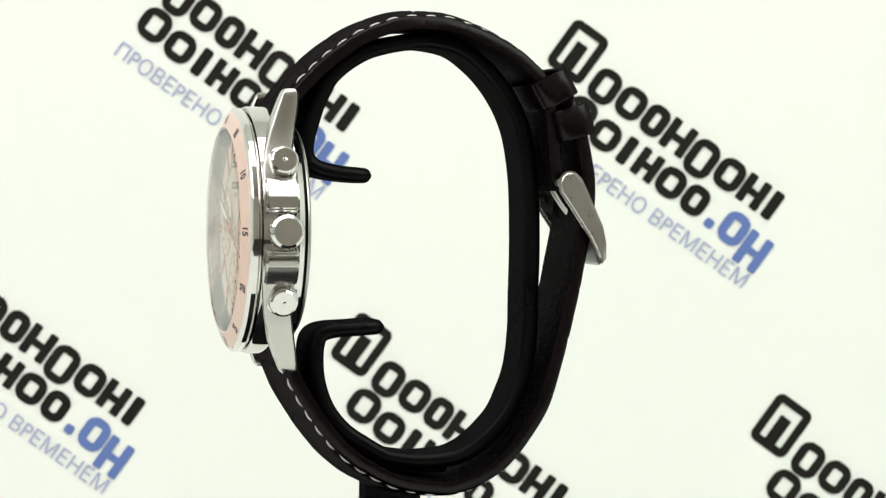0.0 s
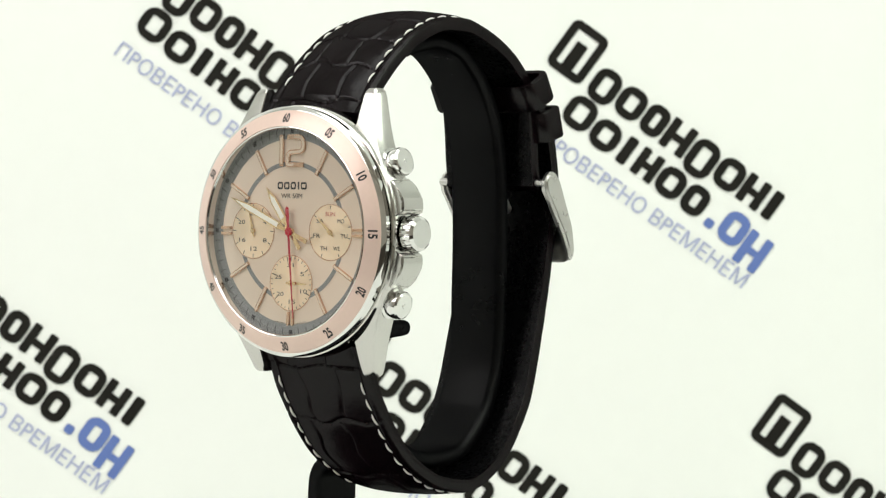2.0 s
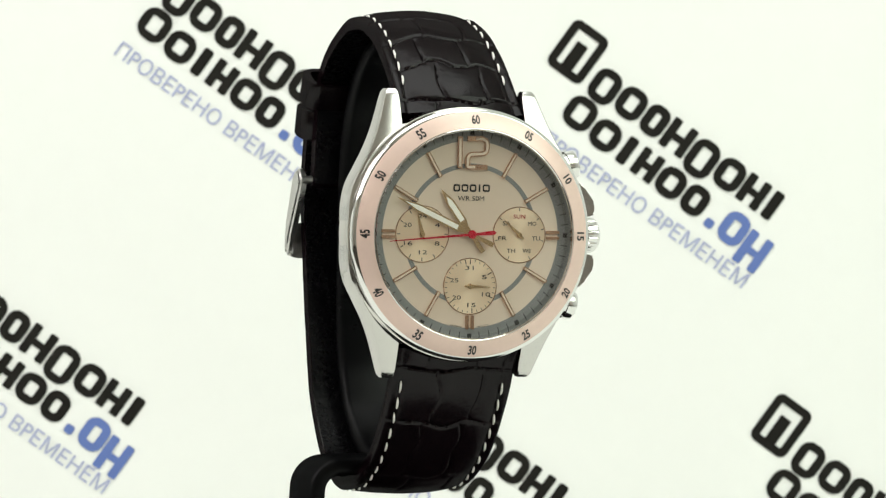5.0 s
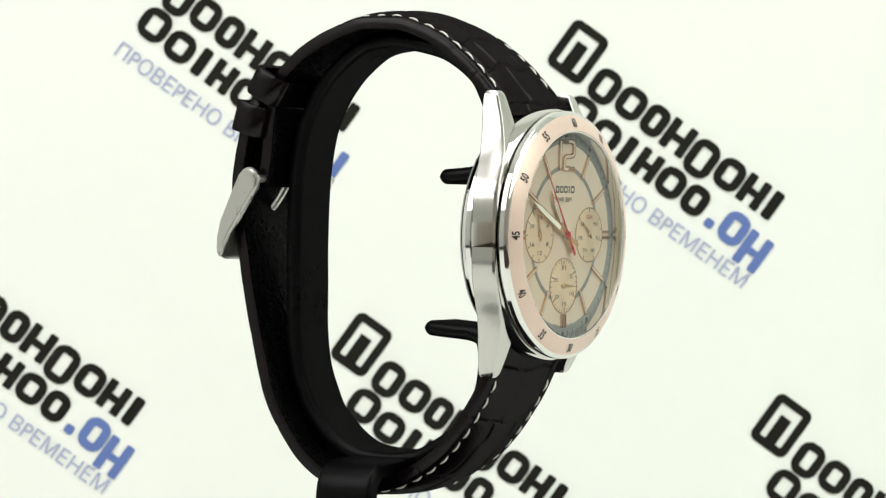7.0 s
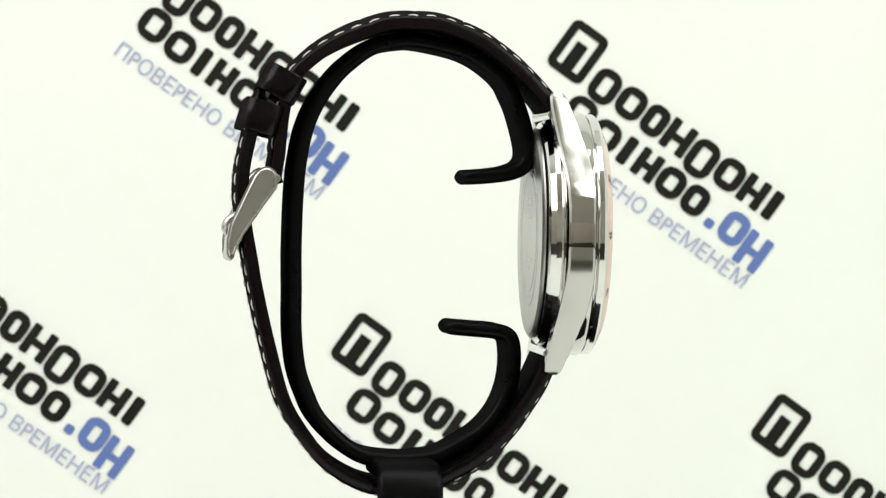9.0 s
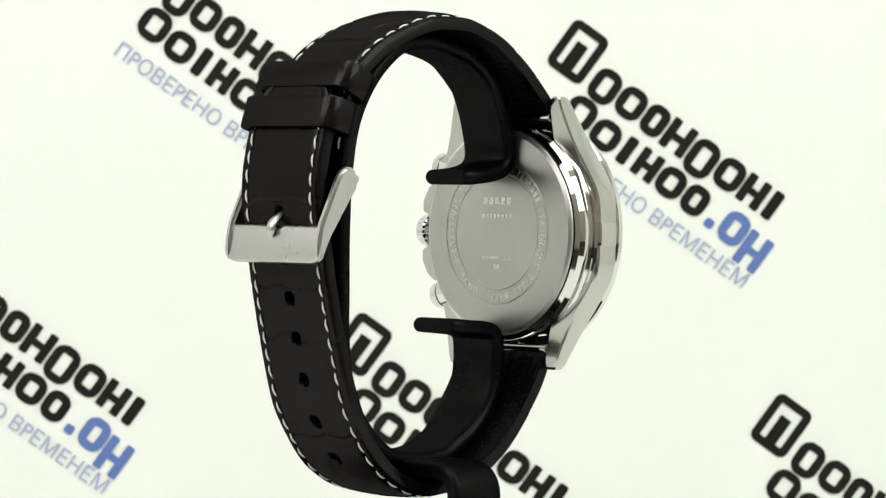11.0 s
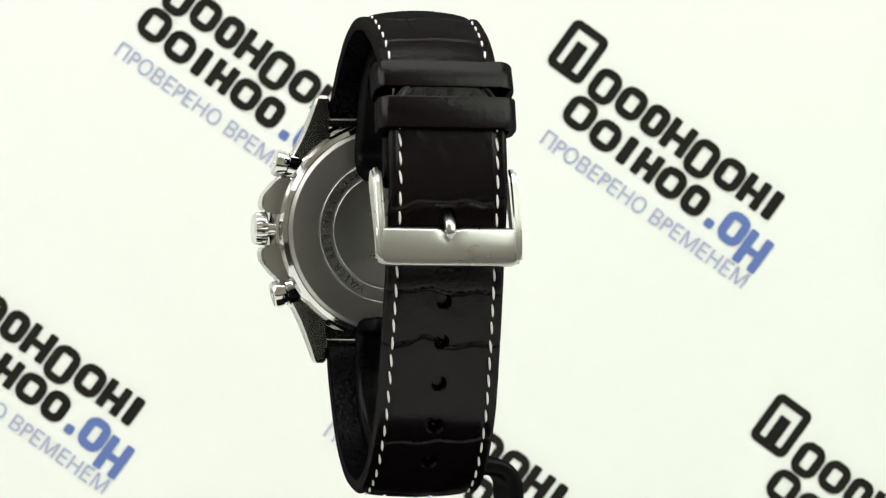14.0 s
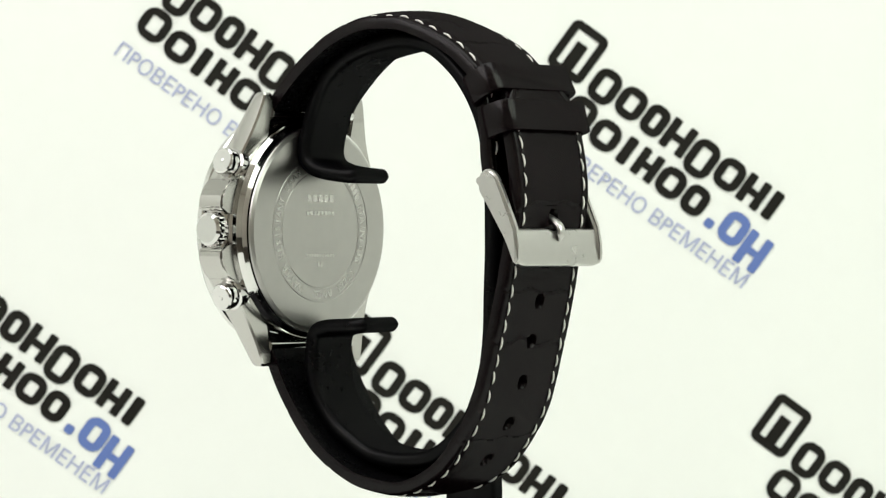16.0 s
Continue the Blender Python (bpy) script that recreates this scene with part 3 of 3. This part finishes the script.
for text, a0, a1 in (("________", 22, 62), ("STAINLESS", 66, 122), ("STEEL", 128, 158), ("BACK", 163, 189), ("WATER", 205, 238), ("RESISTANT", 243, 299), ("5BAR", 305, 332)):
    part("engraving", engrave(text, a0, a1, 11.75), ENGRAVED, back, "", None, False)
for wide, tall, x0, pitch, z, count in ((1.1, 1.3, -3.0, 1.5, 5.6, 5), (0.7, 0.7, -3.4, 0.98, 2.9, 8), (0.5, 0.5, -3.6, 0.72, -4.6, 11), (0.6, 0.8, -0.4, 0.8, -6.2, 2)):
    row = [prism(rounded(wide, tall, 0.1, 3, x0 + i * pitch, z), BACK_Y - 0.05, BACK_Y + 0.04) for i in range(count)]
    part("engraving", joined(row), ENGRAVED, back, "", None, False)


# ---------------------------------------------------------------- strap
def crease(s, x, seed, cross, rows):
    """Depth of the crocodile grain's grooves at s along and x across, in millimetres."""
    d = 0.0
    wob = noise.noise(Vector((x * 0.16, s * 0.08, seed))) * 1.9 + noise.noise(Vector((x * 0.5, s * 0.3, seed + 5))) * 0.2
    for r in rows:
        q = abs(s + wob - r)
        d = max(d, math.exp(-(q / 0.21) ** 2))
    wob = noise.noise(Vector((s * 0.2, x * 0.1, seed + 9))) * 1.3
    row = sum(1 for r in rows if s + wob * 0.3 > r)
    for c in cross:
        q = abs(x + wob - c - (1.2 if row % 2 else -0.6))
        if abs(x) < 8.2 and s < 44:
            d = max(d, 0.85 * math.exp(-(q / 0.21) ** 2))
    return d


def skew(y):
    """The strap sits a little askew towards its back."""
    return -0.25 * min(1.0, max(0.0, y / 55.0))


def strap(name, points, w0, w1, pad, rows, cross, seed, sign, holes=(), label="", tip=False):
    line, length = spline(points, 0.25)
    nv = 96
    half = len(line) // 3
    holes = [length * min(range(half, len(line)), key=lambda i: abs(line[i].y - z)) / (len(line) - 1) for z in holes]
    verts, faces, frames = [], [], []
    for i, p in enumerate(line):
        a, b = line[max(0, i - 2)], line[min(len(line) - 1, i + 2)]
        t = (b - a).normalized()
        nrm = Vector((t.y, -t.x)) * sign
        s = length * i / (len(line) - 1)
        w = w0 + (w1 - w0) * min(1, s / (length * 0.75)) + 0.7 * max(0.0, 1 - s / 6.0)
        if tip and length - s < 9:
            k = 1 - (length - s) / 9
            w *= math.sqrt(max(0.03, 1 - k * k * 0.93))
        frames.append((s, p, t, nrm, w))
        puff = pad(s)
        core = 2.3
        for j in range(nv + 1):
            x = -w / 2 + w * j / nv
            e = 1 - abs(x) / (w / 2)
            h = core - 0.55 * max(0, 1 - e * w / 2 / 0.7) ** 2
            inner = max(0.0, 1 - (x / 8.7) ** 2)
            h += puff * inner ** 0.75
            h -= (0.36 if s < 46 else 0.27) * crease(s, x, seed, cross, rows) * (1.0 if abs(x) < 8.3 else 0.5)
            h -= 0.18 * math.exp(-((abs(x) - (w / 2 - 1.75)) / 0.4) ** 2)
            h += 0.05 * noise.noise(Vector((x * 0.35, s * 0.35, seed)))
            for hs in holes:
                q = math.hypot(x, s - hs)
                if q < 1.25:
                    h -= 1.9 * min(1, (1.25 - q) / 0.25)
            verts.append((x + skew(p.x), p.x + nrm.x * h, p.y + nrm.y * h))
        for j in range(5):
            x = w / 2 * 0.985 - w * 0.985 * j / 4
            verts.append((x + skew(p.x), p.x, p.y))
    k = nv + 1 + 5
    for i in range(len(line) - 1):
        for q in range(k):
            r = (q + 1) % k
            faces.append((i * k + q, i * k + r, (i + 1) * k + r, (i + 1) * k + q))
    n = len(line) - 1
    faces.append(list(range(k))[::-1])
    faces.append([n * k + q for q in range(k)])
    ob = part(name, (verts, faces), LEATHER, watch, label, SEAT, True, 60)
    # lining on the inner side
    lv, lf = [], []
    for s, p, t, nrm, w in frames[::4]:
        for j in range(9):
            x = -w / 2 * 0.96 + w * 0.96 * j / 8
            d = -0.12 if 0 < j < 8 else 0.0
            lv.append((x + skew(p.x), p.x + nrm.x * d, p.y + nrm.y * d))
        for j in range(9):
            x = w / 2 * 0.96 - w * 0.96 * j / 8
            lv.append((x + skew(p.x), p.x + nrm.x * 0.05, p.y + nrm.y * 0.05))
    m = len(frames[::4])
    for i in range(m - 1):
        for q in range(18):
            r = (q + 1) % 18
            lf.append((i * 18 + q, i * 18 + r, (i + 1) * 18 + r, (i + 1) * 18 + q))
    part("lining", (lv, lf), LINING, ob, "black smooth leather lining", None, True, 60)
    return ob, frames, length


def stitch_mesh():
    v, f = [], []
    secs = []
    for k in range(7):
        z = -1.15 + 2.3 * k / 6
        r = 0.215 * math.sqrt(max(0.08, 1 - (z / 1.2) ** 2))
        secs.append([(r * math.cos(2 * math.pi * q / 6), r * 0.8 * math.sin(2 * math.pi * q / 6) + 0.10 - (z / 1.05) ** 2 * 0.18, z) for q in range(6)])
    v, f = loft(secs)
    me = bpy.data.meshes.new("stitch")
    me.from_pydata([(a * 0.001, b * 0.001, c * 0.001) for a, b, c in v], [], f)
    me.shade_smooth()
    me.materials.append(THREAD)
    return me


STITCH = stitch_mesh()


def stitches(owner, frames, s0, s1, inset=1.75, pitch=3.05):
    """Rows of stitches along both edges of a strap."""
    total = frames[-1][0]
    count = int((s1 - s0) / pitch)
    for side in (-1, 1):
        for i in range(count):
            s = s0 + (i + 0.5) * pitch + (0.4 if side > 0 else 0)
            fr = frames[min(len(frames) - 1, round(s / total * (len(frames) - 1)))]
            _, p, t, nrm, w = fr
            x = side * (w / 2 - inset) + skew(p.x)
            h = 2.3
            m = Matrix(((1, 0, 0, x * 0.001), (0, nrm.x, t.x, (p.x + nrm.x * h) * 0.001), (0, nrm.y, t.y, (p.y + nrm.y * h) * 0.001), (0, 0, 0, 1)))
            ob = new("stitch", STITCH)
            ob.parent = owner
            ob.matrix_basis = m @ pose(0, 0, 0, 0, 4 * random.uniform(-1, 1) + 6, 0)


def from_outer(points, pad, sign):
    """Inner line of a strap from its outer line, in the watch's own (y, z)."""
    pts = [Vector((a - OFF_Y, b)) for a, b in side_line(points)]
    out, run = [], 0.0
    for i, p in enumerate(pts):
        run += (p - pts[i - 1]).length if i else 0.0
        t = (pts[min(len(pts) - 1, i + 1)] - pts[max(0, i - 1)]).normalized()
        out.append(p - Vector((t.y, -t.x)) * (2.25 + pad(run)) * sign)
    return out


UPPER = [(1006, 212), (994, 186), (976, 159), (949, 129), (918, 99), (889, 76), (851, 50.5), (800, 29), (759, 19), (697, 18), (658, 25), (600, 49), (552, 77), (519, 106), (500, 128), (487, 160),
         (480, 200), (475, 240), (472, 275), (468, 300), (466, 318), (469, 331)]
LOWER = [(1004, 606), (994, 640), (980, 669), (966, 698), (947, 729), (918, 770), (884, 809), (851, 836), (817, 854), (764, 874), (700, 881), (651, 877), (600, 854), (552, 818), (504, 753),
         (480, 703), (461, 633), (446, 571), (432, 506), (425, 465), (415, 410), (409, 365), (408, 330), (411, 296), (418, 260), (427, 222), (437, 185), (450, 155), (464, 130)]


def pad_near(far, rise):
    return lambda s: rise * max(0.0, min(1.0, (far - s) / 25.0)) * min(1.0, 0.35 + s / 5.0)


UPPER_PAD, LOWER_PAD = pad_near(66, 1.25), pad_near(52, 1.5)
upper, upper_run, upper_len = strap("strap_upper", from_outer(UPPER, UPPER_PAD, -1), 22.0, 20.0, UPPER_PAD, (2.4, 10.0, 16.4, 23.4, 31.0, 39.0, 47.0), (-4.2, 3.6), 3.0, -1,
                                    label="dark brown crocodile leather strap half carrying the buckle")
lower, lower_run, lower_len = strap("strap_lower", from_outer(LOWER, LOWER_PAD, 1), 22.0, 20.0, LOWER_PAD, (4.0, 14.5, 27.0, 43.0, 58.0, 75.5, 84.0, 99.0), (-4.0, 3.6), 17.0, 1,
                                    [3.0, -4.2, -11.1, -18.0, -25.1, -31.8, -37.8], "dark brown crocodile leather strap half with holes", True)
stitches(upper, upper_run, 5.8, upper_len - 4)
stitches(lower, lower_run, 6.5, lower_len - 6)


# keepers: closed loops round both strap layers
def keeper(name, cy, cz, lean, wide, deep, tall):
    outer, inner = rounded(wide, deep, 2.4, 6), rounded(wide - 2.6, deep - 2.4, 1.2, 6)
    n = len(outer)
    verts, faces = [], []
    rows = [(outer, -tall / 2 + 0.3), (outer, tall / 2 - 0.3), ([(x * 0.99, y * 0.97) for x, y in outer], tall / 2), (inner, tall / 2), (inner, -tall / 2), ([(x * 0.99, y * 0.97) for x, y in outer], -tall / 2)]
    for ring, z in rows:
        for x, y in ring:
            verts.append((x, y + 0.05 * noise.noise(Vector((x * 0.5, z, cz))), z + 0.12 * noise.noise(Vector((x * 0.3, 2.0, cz)))))
    for k in range(6):
        q = (k + 1) % 6
        for i in range(n):
            j = (i + 1) % n
            faces.append((k * n + i, k * n + j, q * n + j, q * n + i))
    return part(name, (verts, faces), LEATHER, watch, "dark brown leather strap keeper", SEAT @ mm(-0.25, cy, cz, lean, 0, 0), True, 40)


def own(a, b):
    y, z = side_line([(a, b)])[0]
    return y - OFF_Y, z


keeper("keeper", *own(489, 152), 28, 24.0, 7.1, 5.0)
keeper("keeper", *own(452, 211), 16, 23.7, 6.9, 5.4)

# buckle
ARM = [(449, 302), (458, 298), (468, 299), (477, 306), (483, 319), (479, 337), (461, 361), (442, 389), (422, 418), (411, 440), (404, 456), (397, 460), (392, 452), (392, 427), (399, 395), (412, 368), (427, 336), (439, 312)]


def buckle_arm(x0, x1):
    b = bmesh.new()
    pts = [own(*p) for p in ARM]
    lo, hi = [b.verts.new((x0, y, z)) for y, z in pts], [b.verts.new((x1, y, z)) for y, z in pts]
    n = len(pts)
    b.faces.new(lo), b.faces.new(hi[::-1])
    for i in range(n):
        b.faces.new((lo[i], lo[(i + 1) % n], hi[(i + 1) % n], hi[i]))
    bmesh.ops.recalc_face_normals(b, faces=b.faces[:])
    sharp = [e for e in b.edges if abs(e.verts[0].co.x - e.verts[1].co.x) < 1e-6]
    bmesh.ops.bevel(b, geom=sharp, offset=0.5, segments=3, affect="EDGES")
    return b


buckle = part("buckle", buckle_arm(-12.4, -10.8), BUCKLE_STEEL, watch, "polished steel pin buckle", SEAT @ mm(-0.25, 0, 0), True, 30)
part("buckle_arm", buckle_arm(10.8, 12.4), BUCKLE_STEEL, buckle, "", None, True, 30)


def buckle_bar():
    """The wide front plate, bowed and rounded."""
    sections = []
    y0, z0 = own(408, 399)
    y1, z1 = own(399, 465)
    for k in range(33):
        x = -12.35 + 24.7 * k / 32
        e = min(1.0, (12.35 - abs(x)) / 2.6)
        r = math.sqrt(max(0.0, 1 - (1 - e) ** 2))
        top = z0 + 0.3 * (1 - r)
        low = z1 + 1.6 * (1 - r)
        dip = 0.5 * math.exp(-(x / 1.3) ** 2)
        top -= dip
        bow = 0.35 * (1 - (x / 12.0) ** 2)
        ring = []
        for t, d in ((0, -0.5), (0.03, 0.3), (0.1, 0.55), (0.5, 0.62), (0.88, 0.6), (0.97, 0.35), (1.0, -0.2), (0.9, -0.6), (0.5, -0.5), (0.1, -0.75)):
            ring.append((x, y0 + (y1 - y0) * t + d + bow, top + (low - top) * t))
        sections.append(ring)
    return loft(sections)


part("buckle_plate", buckle_bar(), BUCKLE_STEEL, buckle, "", None, True, 50)
rod = disc(0.7, -12, 12, 16, 0.05)
hy, hz = own(479, 319)
part("buckle_pin_bar", ([(v[1], v[0] + hy, v[2] + hz) for v in rod[0]], rod[1]), BUCKLE_STEEL, buckle)
prong_pts = [own(467, 319), own(448, 350), own(426, 376), own(407, 386), own(396, 395), own(392, 407), own(395, 420)]
line, plen = spline(prong_pts, 0.4)
secs = []
for i, p in enumerate(line):
    t = (line[min(i + 1, len(line) - 1)] - line[max(0, i - 1)]).normalized()
    n2 = Vector((-t.y, t.x))
    f = min(1.0, 0.35 + (len(line) - 1 - i) * 0.25)
    secs.append([(0.95 * f * math.cos(q * math.pi / 5), p.x + n2.x * 0.6 * f * math.sin(q * math.pi / 5), p.y + n2.y * 0.6 * f * math.sin(q * math.pi / 5)) for q in range(10)])
part("prong", loft(secs), BUCKLE_STEEL, buckle)


def motions():
    rows = [(t, pose(0, 0, 0, 0, 0, a)) for t, a in TURN]
    walk(stand, rows)
    walk(watch, rows)
    walk(second_hand, [(t, SEAT @ mm(0, 0, 0, 0, 6 * (19.2 + 5.0 * t), 0)) for t in range(0, 17)])
    walk(minute_hand, [(t, SEAT @ mm(0, 0, 0, 0, 292.2 + 0.5 * t, 0)) for t in range(0, 17)])


motions()
